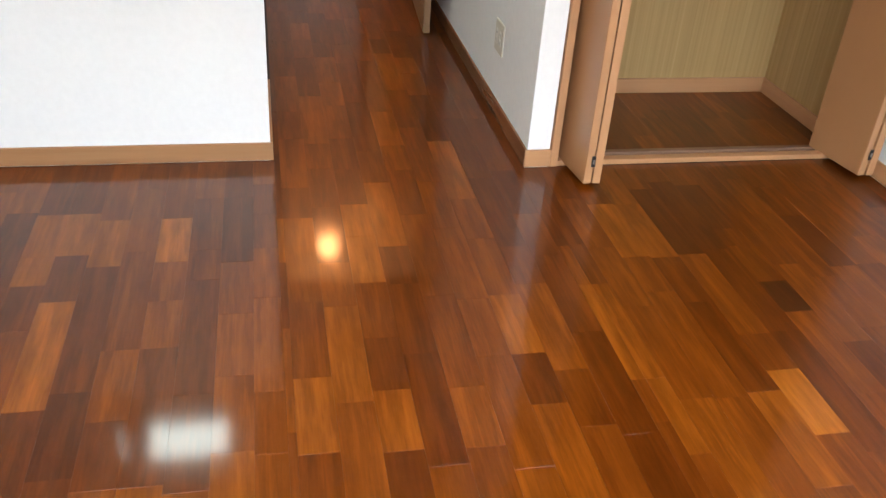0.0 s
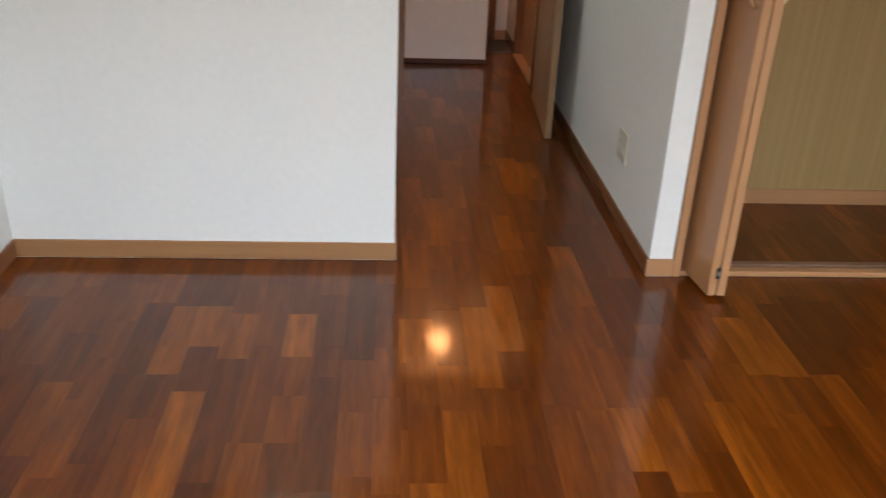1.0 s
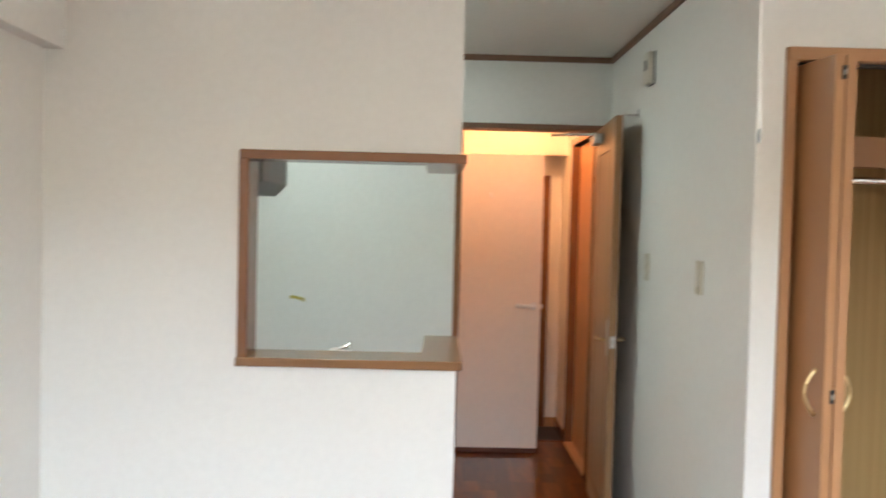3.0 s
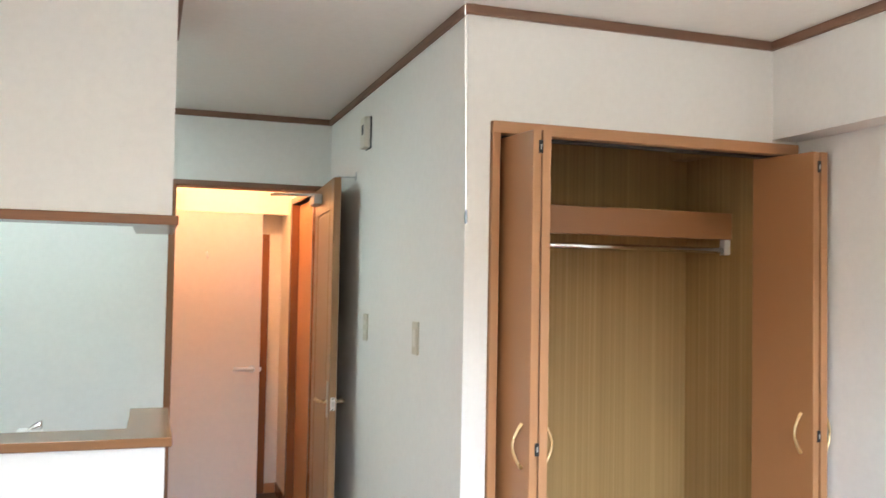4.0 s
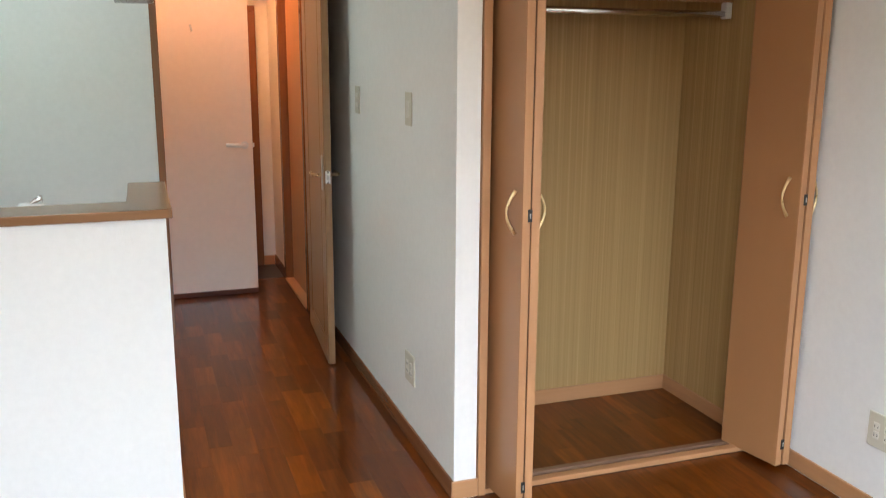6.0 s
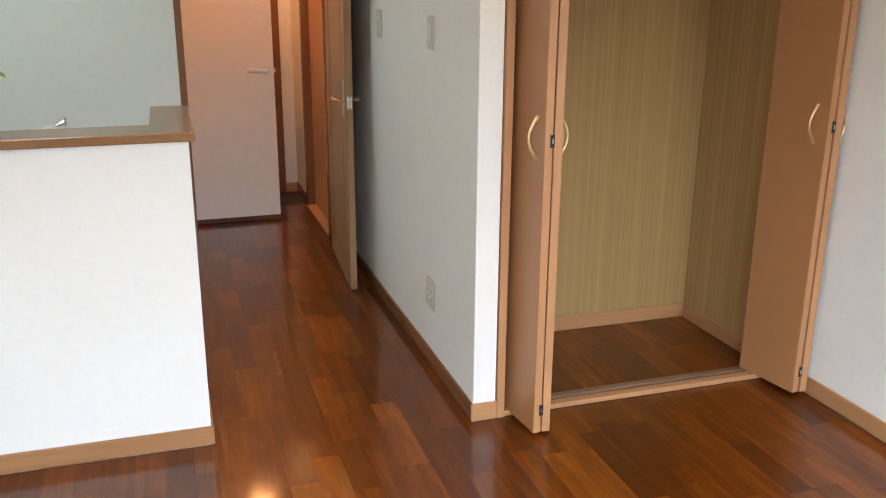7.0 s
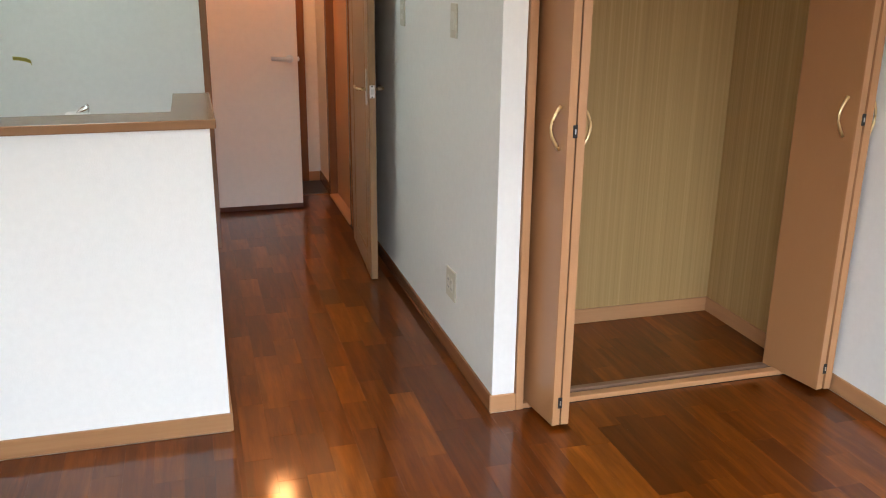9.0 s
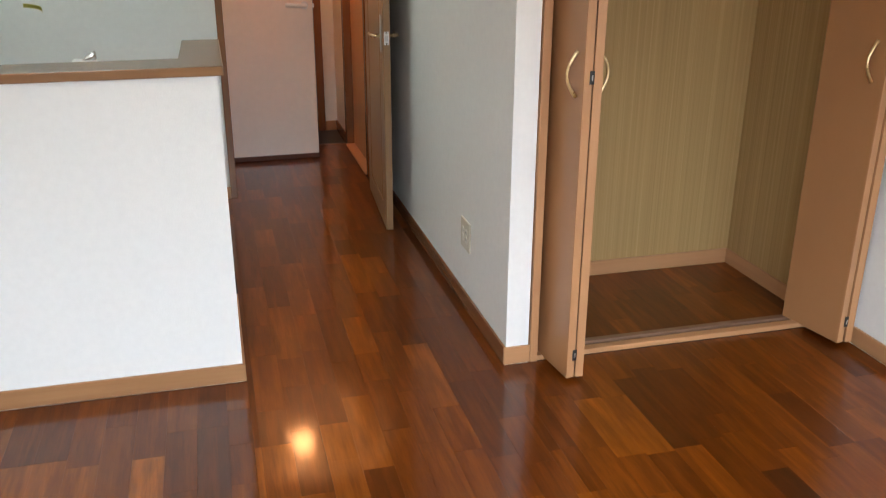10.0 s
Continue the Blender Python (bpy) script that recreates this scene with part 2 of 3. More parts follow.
wall("wall_west", [(XL - 0.1, XL, YS - 0.1, YB, -0.05, CEIL)], "white papered side wall")
wall("wall_east", [(XR, XR + 0.1, YS - 0.1, YCL, -0.05, CEIL)], "white papered side wall beside the closet")
wall("beam_west", [(XL, -2.125, YS, YC, 2.0, CEIL)], "white papered beam under the ceiling")
wall("beam_east", [(1.19, XR, YS, 0.0, 2.055, CEIL)], "white papered beam under the ceiling")
# wall out of view; sill, head and sides set to shape incoming daylight
wall("wall_south", [(XL, -1.80, YS - 0.1, YS, -0.05, CEIL), (1.10, XR, YS - 0.1, YS, -0.05, CEIL),
                    (-1.80, 1.10, YS - 0.1, YS, 1.94, CEIL), (-1.80, 1.10, YS - 0.1, YS, -0.05, 0.10)], "assumed white papered wall out of view, its window opening sized for the light")
# closet block
wall("wall_passage", [(PX, 0.09, 0.0, YB, -0.05, CEIL)], "white papered wall of the passage")
wall("wall_closet_front", [(0.09, XR, 0.0, 0.09, 2.044, CEIL)], "white papered wall above the closet")
for nm, row in (("wall_closet_north", (0.09, XR + 0.1, YCL, YCL + 0.08, -0.05, CEIL)), ("wall_closet_west", (0.09, 0.098, 0.09, YCL, 0.0, CEIL)),
                ("wall_closet_east", (XR - 0.010, XR - 0.0005, 0.093, YCL, 0.0, CEIL))):
    wall(nm, [row], "ochre striped wallpaper inside the closet", M_STRIPE)
# two unseen ochre linings, added to cut bounce light in the closet top
wall("wall_closet_south", [(0.098, XR - 0.010, 0.0925, 0.098, 2.044, CEIL - 0.008)], "ochre striped wallpaper inside the closet", M_STRIPE)
wall("closet_ceiling", [(0.098, XR - 0.010, 0.098, YCL, CEIL - 0.008, CEIL - 0.002)], "unseen ochre lining under the closet ceiling", M_STRIPE)
wall("closet_beam", [(1.207, XR - 0.010, 0.30, YCL - 0.001, 2.066, CEIL - 0.009)], "boxed-in beam in the top corner of the closet", M_STRIPE)
# kitchen partition with its return
wall("wall_partition", [(XL, -1.574, YC, YC + 0.12, -0.05, CEIL), (-1.574, XE, YC, YC + 0.12, -0.05, 1.021),
                        (-1.574, XE, YC, YC + 0.12, 1.702, CEIL), (-0.985, XE, YC + 0.12, 0.70, -0.05, 1.021),
                        (-0.985, XE, YC + 0.12, 0.70, 1.702, CEIL)], "white papered kitchen partition with a serving opening")
# door wall
wall("wall_north", [(XL, -0.85, YB, YB + 0.12, -0.05, CEIL), (-0.85, -0.02, YB, YB + 0.12, 2.036, CEIL),
                    (-0.02, 0.09, YB, YB + 0.12, -0.05, CEIL)], "white papered wall with the hall doorway")
# hall
wall("wall_hall_west", [(HALL_L - 0.1, HALL_L, YB + 0.12, 4.40, -0.16, CEIL)], "white papered hall wall")
wall("wall_hall_east", [(HALL_R, HALL_R + 0.1, YB + 0.12, 2.445, -0.05, CEIL), (HALL_R, HALL_R + 0.1, 3.265, 4.40, -0.16, CEIL),
                        (HALL_R, HALL_R + 0.1, 2.445, 3.265, 2.02, CEIL)], "white papered hall wall with a side door")
wall("wall_hall_end", [(-0.13, HALL_R, 3.78, 3.88, -0.16, CEIL), (HALL_L, -0.13, 3.78, 3.88, 1.83, CEIL), (HALL_L, -0.13, 4.30, 4.40, -0.16, 1.83)], "white papered end wall of the hall")
wall("hall_header", [(HALL_L, HALL_R, 3.50, 3.60, 1.968, CEIL)], "white papered header across the hall")


def skirting(name, x0, x1, y0, y1, mat, h=0.065, z0=0.0):
    return solid(name, boxes((x0, x1, y0, y1, z0, h), bevel=0.0015), mat, ((x0 + x1) / 2, (y0 + y1) / 2, z0), ("light oak" if "oak" in mat.name else "brown wooden") + " skirting board along the wall", "skirting", kind="structure")


T = 0.009
skirting("baseboard", XL, XE + T, YC - T, YC, M_SKIRT_X)
skirting("baseboard", XE, XE + T, YC, 0.70, M_OAK_Y)
skirting("baseboard", XL, XL + T, YS, YC - T, M_BROWN_Y)
skirting("baseboard", XR - T, XR, YS, -0.012, M_OAK_Y)
skirting("baseboard", PX - T, 0.094, -T, 0.0, M_OAK_X)
skirting("baseboard", PX - T, PX, 0.0, YB - 0.012, M_BROWN_Y)
skirting("baseboard", XL, -0.85, YB - T, YB, M_OAK_X)
skirting("baseboard", HALL_R - T, HALL_R, 3.303, 3.77, M_BROWN_Y, 0.062, -0.014)
skirting("baseboard", -0.116, HALL_R - T, 3.771, 3.78, M_OAK_X, 0.055, -0.014)
skirting("baseboard", 0.098, XR - 0.010, YCL - T, YCL, M_OAK_X)
skirting("baseboard", XR - 0.010 - T, XR - 0.010, 0.093, YCL - T, M_OAK_Y)
skirting("baseboard", 0.098, 0.098 + T, 0.09, YCL - T, M_OAK_Y)


def cornice(x0, x1, y0, y1, along):
    bm = boxes((x0, x1, y0, y1, CEIL - 0.032, CEIL), bevel=0.003)
    return solid("cornice", bm, M_CORN_X if along == "x" else M_CORN_Y, ((x0 + x1) / 2, (y0 + y1) / 2, CEIL - 0.032),
                 "dark brown wooden ceiling cornice strip", "cornice", kind="structure")


C = 0.018
cornice(-2.125 + C, XE + C, YC - C, YC, "x")
cornice(XE, XE + C, YC, 0.70, "y")
cornice(-2.125, -2.125 + C, YS, YC, "y")
cornice(PX - C, 1.19 - C, -C, 0.0, "x")
cornice(1.19 - C, 1.19, YS, 0.0, "y")
cornice(PX - C, PX, 0.0, YB - C, "y")
cornice(XL, PX, YB - C, YB, "x")


def corner_board(x0, x1, y0, y1, xin, yend, z0, z1):
    """An L-shaped board: a front arm and a return along x1."""
    bm = bmesh.new()
    plan = [(x0, y0), (x1, y0), (x1, yend), (xin, yend), (xin, y1), (x0, y1)]
    lo = [bm.verts.new((x, y, z0)) for x, y in plan]
    hi = [bm.verts.new((x, y, z1)) for x, y in plan]
    for i in range(6):
        j = (i + 1) % 6
        bm.faces.new((lo[i], lo[j], hi[j], hi[i]))
    bm.faces.new(lo[::-1])
    bm.faces.new(hi)
    bmesh.ops.bevel(bm, geom=list(bm.edges), offset=0.003, segments=2, profile=0.5, affect="EDGES")
    return bm


# ---- serving opening: trim round the hatch and its return ----
hatch = thing("window_1", (-1.22, YC, 1.021), "brown wooden trim round the kitchen serving hatch", "hatch", kind="structure")
part("ledge", corner_board(-1.578, -0.862, YC - 0.018, YC + 0.165, -0.990, 0.715, 1.021, 1.049), M_LEDGE, hatch, "brown wooden ledge wrapping the corner")
part("head_trim", corner_board(-1.574, -0.862, YC - 0.014, YC + 0.135, -0.990, 0.715, 1.673, 1.702), M_BROWN_X, hatch)
part("side_trim", boxes((-1.574, -1.543, YC - 0.014, YC + 0.135, 1.049, 1.673), bevel=0.003, seg=2), M_BROWN_Z, hatch)

# ---- hall doorway and door ----
frame_1 = thing("door_1_frame", (-0.43, YB, 0), "brown wooden door frame of the hall doorway", "door frame", kind="structure")
part("jamb", boxes((-0.850, -0.815, YB - 0.012, YB + 0.132, 0, 2.008), bevel=0.002), M_BROWN_Z, frame_1)
part("jamb", boxes((-0.052, -0.016, YB - 0.012, YB + 0.132, 0, 2.008), bevel=0.002), M_BROWN_Z, frame_1)
part("head", boxes((-0.850, -0.016, YB - 0.012, YB + 0.132, 2.008, 2.038), bevel=0.002), M_CORN_X, frame_1)

DOOR = Vector((-0.060, 2.180, 0.008))


def door_space(bm):
    d = Vector((-0.047, -0.73, 0)).normalized()
    m = Matrix(((d.y, d.x, 0, DOOR.x), (-d.x, d.y, 0, DOOR.y), (0, 0, 1, DOOR.z), (0, 0, 0, 1)))
    bm.transform(m)
    return bm


# local: x across the thickness (+x is the face towards the passage), y along the leaf, z up
W = 0.732
door = thing("hall_door", DOOR, "brown wooden hall door standing open against the passage wall", "door")
part("leaf", door_space(boxes((-0.017, 0.011, 0, W, 0, 1.998), (0.011, 0.017, 0, 0.13, 0, 1.998), (0.011, 0.017, W - 0.13, W, 0, 1.998),
                              (0.011, 0.017, 0.13, W - 0.13, 0, 0.11), (0.011, 0.017, 0.13, W - 0.13, 1.85, 1.998), bevel=0.0015)), M_DOOR, door)
part("panel", door_space(boxes((0.0105, 0.0165, 0.142, W - 0.142, 0.122, 1.838), bevel=0.003)), M_DOOR, door)
lever = part("latch_plate", door_space(boxes((-0.012, 0.012, W, W + 0.002, 0.90, 0.96), bevel=0.0008)), M_WHITE, door, "white latch plate")
part("latch_bolt", door_space(boxes((-0.006, 0.006, W + 0.002, W + 0.010, 0.918, 0.942), bevel=0.001)), M_STEEL, lever)
part("screw", door_space(rod(rod(bmesh.new(), (0, W + 0.002, 0.955), (0, W + 0.0032, 0.955), 0.004), (0, W + 0.002, 0.905), (0, W + 0.0032, 0.905), 0.004)), M_BLACK, lever)
for sx in (1, -1):
    bm = boxes((min(sx * 0.017, sx * 0.022), max(sx * 0.017, sx * 0.022), W - 0.078, W - 0.046, 0.86, 1.03), bevel=0.002)
    part("handle_plate", door_space(bm), M_STEEL, door)
    bm = tube(bmesh.new(), [(sx * 0.020, W - 0.062, 0.935), (sx * 0.052, W - 0.062, 0.935), (sx * 0.060, W - 0.072, 0.935), (sx * 0.060, W - 0.175, 0.933)], 0.0085, 12)
    part("lever_handle", door_space(bm), M_LEVER, door, "satin metal lever handle", True)
closer = part("door_closer", door_space(boxes((0.017, 0.062, 0.10, 0.30, 1.905, 1.958), bevel=0.008, seg=2)), M_GREY, door, "grey door closer")
bm = door_space(tube(bmesh.new(), [(0.048, 0.16, 1.962), (0.19, 0.09, 1.968), (0.26, -0.002, 1.972)], 0.008, 8))
part("closer_arm", bm, M_STEEL, closer)
part("closer_pivot", door_space(rod(bmesh.new(), (0.048, 0.16, 1.945), (0.048, 0.16, 1.972), 0.016)), M_GREY, closer, "", True)

# wall hook that holds the door back
hook = thing("door_catch", (PX, 1.56, 2.03), "small metal door catch on the passage wall", "door catch")
part("plate", boxes((PX - 0.004, PX, 1.553, 1.577, 2.008, 2.050), bevel=0.001), M_STEEL, hook)
part("hook", tube(bmesh.new(), [(PX - 0.004, 1.565, 2.022), (-0.040, 1.545, 2.019), (-0.080, 1.525, 2.016), (-0.094, 1.515, 2.018)], 0.003, 8), M_STEEL, hook)

# ---- hall beyond the doorway ----
wd = thing("white_door", (-0.905, 2.945, 0.0), "glossy white inner door standing ajar across the hall", "door")
d0, d1 = Vector((-0.905, 2.945, 0)), Vector((-0.267, 2.953, 0))
dv = (d1 - d0).normalized()
WM = Matrix(((dv.x, -dv.y, 0, d0.x), (dv.y, dv.x, 0, d0.y), (0, 0, 1, 0), (0, 0, 0, 1)))
WL = (d1 - d0).length


def wd_space(bm):
    bm.transform(WM)
    return bm


part("leaf", wd_space(boxes((0, WL, 0.0, 0.035, 0.03, 1.925), bevel=0.002)), M_WDOOR, wd)
part("kick_strip", wd_space(boxes((0, WL, -0.004, 0.033, 0.004, 0.034), bevel=0.001)), M_KICK, wd, "brown bottom strip")
part("handle_rose", wd_space(rod(bmesh.new(), (WL - 0.05, 0.0, 0.955), (WL - 0.05, -0.008, 0.955), 0.024, 20)), M_WHITE, wd)
part("lever_handle", wd_space(tube(bmesh.new(), [(WL - 0.05, -0.006, 0.955), (WL - 0.05, -0.04, 0.955), (WL - 0.06, -0.048, 0.955), (WL - 0.165, -0.048, 0.962)], 0.013, 12)), M_WHITE, wd, "white lever handle", True)
part("latch", wd_space(boxes((WL, WL + 0.012, 0.008, 0.027, 0.94, 0.965), bevel=0.002)), M_WHITE, wd)
# white hook shape in place of a bright highlight on the leaf
part("coat_hook", wd_space(tube(bmesh.new(), [(0.30, 0.001, 1.675), (0.30, -0.018, 1.668), (0.302, -0.026, 1.655), (0.305, -0.022, 1.64)], 0.006, 10)), M_WHITE, wd, "small white hook shape standing in for a highlight", True)

f2 = thing("door_2_frame", (HALL_R, 2.82, 0), "brown wooden frame of the side door in the hall", "door frame", kind="structure")
part("jamb", boxes((HALL_R - 0.012, HALL_R + 0.09, 2.43, 2.475, 0, 2.02), bevel=0.002), M_BROWN_Z, f2)
part("jamb", boxes((HALL_R - 0.012, HALL_R + 0.09, 3.23, 3.3, 0, 2.02), bevel=0.002), M_BROWN_Z, f2)
part("head", boxes((HALL_R - 0.012, HALL_R + 0.09, 2.43, 3.3, 2.02, 2.06), bevel=0.002), M_BROWN_Y, f2)
part("threshold", boxes((HALL_R - 0.02, HALL_R + 0.09, 2.476, 3.229, 0.0, 0.014), bevel=0.002), M_OAK_Y, f2)
sd = thing("side_door", (HALL_R + 0.05, 2.8, 0.016), "light brown wooden side door closed in the hall wall", "door")
part("leaf", boxes((HALL_R + 0.035, HALL_R + 0.07, 2.479, 3.215, 0.018, 2.014), bevel=0.002), M_OAK_Z, sd)
part("panel", boxes((HALL_R + 0.031, HALL_R + 0.035, 2.605, 3.085, 0.15, 1.88), bevel=0.0015), M_OAK_Z, sd)
# black strip put in for the shade of the gap beside the leaf
part("seal", boxes((HALL_R + 0.045, HALL_R + 0.06, 3.2155, 3.2295, 0.018, 2.014)), M_BLACK, sd, "black strip standing in for the shaded gap")

f3 = thing("door_3_frame", (-0.2, 3.775, -0.014), "brown wooden door frame at the end of the hall", "door frame", kind="structure")
part("jamb", boxes((-0.170, -0.118, 3.762, 3.88, -0.014, 1.80), bevel=0.002), M_BROWN_Z, f3)
part("head", boxes((HALL_L, -0.118, 3.762, 3.88, 1.801, 1.84), bevel=0.002), M_BROWN_X, f3)
solid("entry_step", boxes((HALL_L, HALL_R - 0.013, 3.275, 3.30, -0.014, 0.003), bevel=0.002), M_BROWN_X, (-0.46, 3.29, -0.014), "brown wooden step edge at the entrance", "step", kind="structure")

LX, LY, LZ = -0.477, 3.06, 2.185
lamp = thing("hall_lamp", (LX, LY, CEIL), "lit warm globe lamp hanging from the hall ceiling", "ceiling lamp")
part("base", rod(bmesh.new(), (LX, LY, CEIL - 0.03), (LX, LY, CEIL), 0.05, 24), M_WHITE, lamp)
part("stem", rod(bmesh.new(), (LX, LY, LZ + 0.078), (LX, LY, CEIL - 0.03), 0.014, 16), M_WHITE, lamp)
bm = bmesh.new()
bmesh.ops.create_uvsphere(bm, u_segments=20, v_segments=12, radius=0.082, matrix=Matrix.Translation((LX, LY, LZ)))
part("globe", bm, M_BULB, lamp, "glowing warm glass globe", True)

# unseen lamp added to brighten the front of the white door
spot = thing("hall_fill_lamp", (-0.45, 2.47, CEIL), "added warm round fill lamp, out of view in the hall ceiling", "ceiling lamp")
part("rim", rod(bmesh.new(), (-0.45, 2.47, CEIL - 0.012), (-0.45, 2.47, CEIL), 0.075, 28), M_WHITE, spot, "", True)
part("lens", rod(bmesh.new(), (-0.45, 2.47, CEIL - 0.016), (-0.45, 2.47, CEIL - 0.0125), 0.06, 28), M_HALL_FILL, spot, "glowing warm lens")

# ---- kitchen behind the hatch ----
tubelamp = thing("kitchen_light", (-1.50, 1.24, CEIL), "lit cool white rectangular kitchen ceiling lamp", "ceiling lamp")
part("housing", boxes((-1.82, -1.18, 1.10, 1.38, CEIL - 0.045, CEIL), bevel=0.006), M_WHITE, tubelamp)
part("diffuser", boxes((-1.80, -1.20, 1.12, 1.36, CEIL - 0.085, CEIL - 0.0455), bevel=0.012, seg=3), M_TUBE, tubelamp, "glowing white diffuser")

sink = thing("sink_unit", (-1.55, 0.55, 0), "white kitchen sink unit with a steel worktop", "sink unit")
part("body", boxes((XL + 0.004, -0.99, YC + 0.122, 0.80, 0, 0.81), bevel=0.002), M_WHITE, sink)
part("worktop", boxes((XL + 0.004, -0.988, YC + 0.122, 0.83, 0.81, 0.85), bevel=0.004), M_STEEL, sink, "brushed steel worktop")
tap = thing("kitchen_tap", (-1.278, 0.42, 0.85), "chrome mixer tap with a white collar on the sink", "tap")
part("column", rod(bmesh.new(), (-1.278, 0.42, 0.85), (-1.278, 0.42, 0.989), 0.022, 20), M_CHROME, tap, "", True)
part("collar", boxes((-1.318, -1.246, 0.39, 0.45, 0.989, 1.034), bevel=0.006, seg=2), M_WHITE, tap, "white plastic collar")
bm = bmesh.new()
prof = [(-1.288, 1.032), (-1.283, 1.041), (-1.270, 1.052), (-1.254, 1.060), (-1.246, 1.058), (-1.245, 1.032)]
fa = [bm.verts.new((x, 0.400, z)) for x, z in prof]
fb = [bm.verts.new((x, 0.440, z)) for x, z in prof]
for i in range(len(prof)):
    j = (i + 1) % len(prof)
    bm.faces.new((fa[i], fa[j], fb[j], fb[i]))
bm.faces.new(fa)
bm.faces.new(fb[::-1])
bmesh.ops.bevel(bm, geom=list(bm.edges), offset=0.005, segments=2, profile=0.5, affect="EDGES")
part("lever", bm, M_CHROME, tap, "polished chrome lever", True)
part("spout", tube(bmesh.new(), [(-1.278, 0.44, 0.93), (-1.278, 0.52, 0.95), (-1.278, 0.60, 0.945), (-1.278, 0.63, 0.915)], 0.011, 12), M_CHROME, tap, "", True)

hood = thing("range_hood", (-1.9, 0.55, 1.6), "dark grey range hood with a cut front corner", "range hood")
bm = bmesh.new()
prof = [(-2.17, 1.571), (-1.577, 1.571), (-1.537, 1.612), (-1.537, 1.86), (-1.75, 2.05), (-1.75, CEIL - 0.003), (-2.17, CEIL - 0.003)]
fa = [bm.verts.new((x, YC + 0.16, z)) for x, z in prof]
fb = [bm.verts.new((x, 0.74, z)) for x, z in prof]
for i in range(len(prof)):
    j = (i + 1) % len(prof)
    bm.faces.new((fa[i], fa[j], fb[j], fb[i]))
bm.faces.new(fa)
bm.faces.new(fb[::-1])
part("canopy", bm, M_DGREY, hood)
part("filter", boxes((-2.10, -1.68, 0.32, 0.68, 1.563, 1.571), bevel=0.002), M_STEEL, hood, "steel mesh filter")

bm = bmesh.new()
run = [(-0.042, 0.004, 0.0), (-0.015, 0.002, 0.001), (0.018, -0.004, 0.003), (0.038, -0.012, 0.009), (0.043, -0.022, 0.012)]
up = [bm.verts.new((x, -0.0006 - o, z + 0.009)) for x, z, o in run]
dn = [bm.verts.new((x, -0.0006 - o, z - 0.009)) for x, z, o in run]
for i in range(len(run) - 1):
    bm.faces.new((up[i], up[i + 1], dn[i + 1], dn[i]))
bmesh.ops.solidify(bm, geom=list(bm.faces), thickness=0.0005)
bm.transform(Matrix.Translation((-1.712, YB, 1.046)))
solid("tape_strip", bm, M_TAPE, (-1.712, YB, 1.046), "torn curling strip of yellow tape on the kitchen wall", "tape")

# ---- closet ----
cf = thing("closet_frame", (0.7, 0, 0), "light oak frame of the folding-door closet", "closet frame", kind="structure")
part("jamb", boxes((0.094, 0.122, -0.012, 0.092, 0, 2.004), bevel=0.002), M_OAK_Z, cf)
part("jamb", boxes((1.272, 1.2985, -0.012, 0.092, 0, 2.004), bevel=0.002), M_OAK_Z, cf)
part("head", boxes((0.094, 1.2985, -0.012, 0.092, 2.004, 2.043), bevel=0.002), M_OAK_X, cf)
part("sill_front", boxes((0.122, 1.272, -0.006, 0.030, 0, 0.020), bevel=0.002), M_OAK_X, cf)
part("sill_back", boxes((0.122, 1.272, 0.056, 0.084, 0, 0.018), bevel=0.002), M_CORN_X, cf)
part("floor_track", boxes((0.122, 1.272, 0.030, 0.056, 0, 0.006)), M_BLACK, cf, "dark sliding track")
part("head_track", boxes((0.125, 1.27, 0.030, 0.060, 1.994, 2.004)), M_BLACK, cf)

shelf = thing("closet_shelf", (0.7, 0.5, 1.712), "light oak closet shelf with a deep front board", "shelf")
part("board", boxes((0.099, XR - 0.011, 0.383, YCL - 0.001, 1.792, 1.812), bevel=0.002), M_OAK_X, shelf)
part("front_board", boxes((0.099, XR - 0.011, 0.360, 0.383, 1.711, 1.818), bevel=0.002), M_LEAF, shelf)
rail = thing("clothes_rail", (0.7, 0.385, 1.665), "chrome clothes rail with white end brackets", "clothes rail")
part("rail", rod(bmesh.new(), (0.10, 0.385, 1.667), (XR - 0.012, 0.385, 1.667), 0.0125, 20), M_CHROME, rail, "", True)
for x0, x1 in ((0.0985, 0.125), (XR - 0.040, XR - 0.011)):
    part("bracket", boxes((x0, x1, 0.368, 0.402, 1.649, 1.7105), bevel=0.004, seg=2), M_WHITE, rail, "white plastic bracket")


def leaf_part(name, a, b, thick, parent, mat=None):
    """A tall leaf whose centre line runs from a to b in plan."""
    a, b = Vector((*a, 0)), Vector((*b, 0))
    d = (b - a).normalized()
    bm = boxes((0, (b - a).length, -thick / 2, thick / 2, 0.016, 1.992), bevel=0.0018)
    bm.transform(Matrix(((d.x, -d.y, 0, a.x), (d.y, d.x, 0, a.y), (0, 0, 1, 0), (0, 0, 0, 1))))
    ob = part(name, bm, M_LEAF, parent)
    # pale edge band on the free end
    bm = boxes(((b - a).length, (b - a).length + 0.0015, -thick / 2 + 0.001, thick / 2 - 0.001, 0.017, 1.991))
    bm.transform(Matrix(((d.x, -d.y, 0, a.x), (d.y, d.x, 0, a.y), (0, 0, 1, 0), (0, 0, 0, 1))))
    part("edge_band", bm, M_OAK_Z, ob, "pale oak edge band")
    return ob


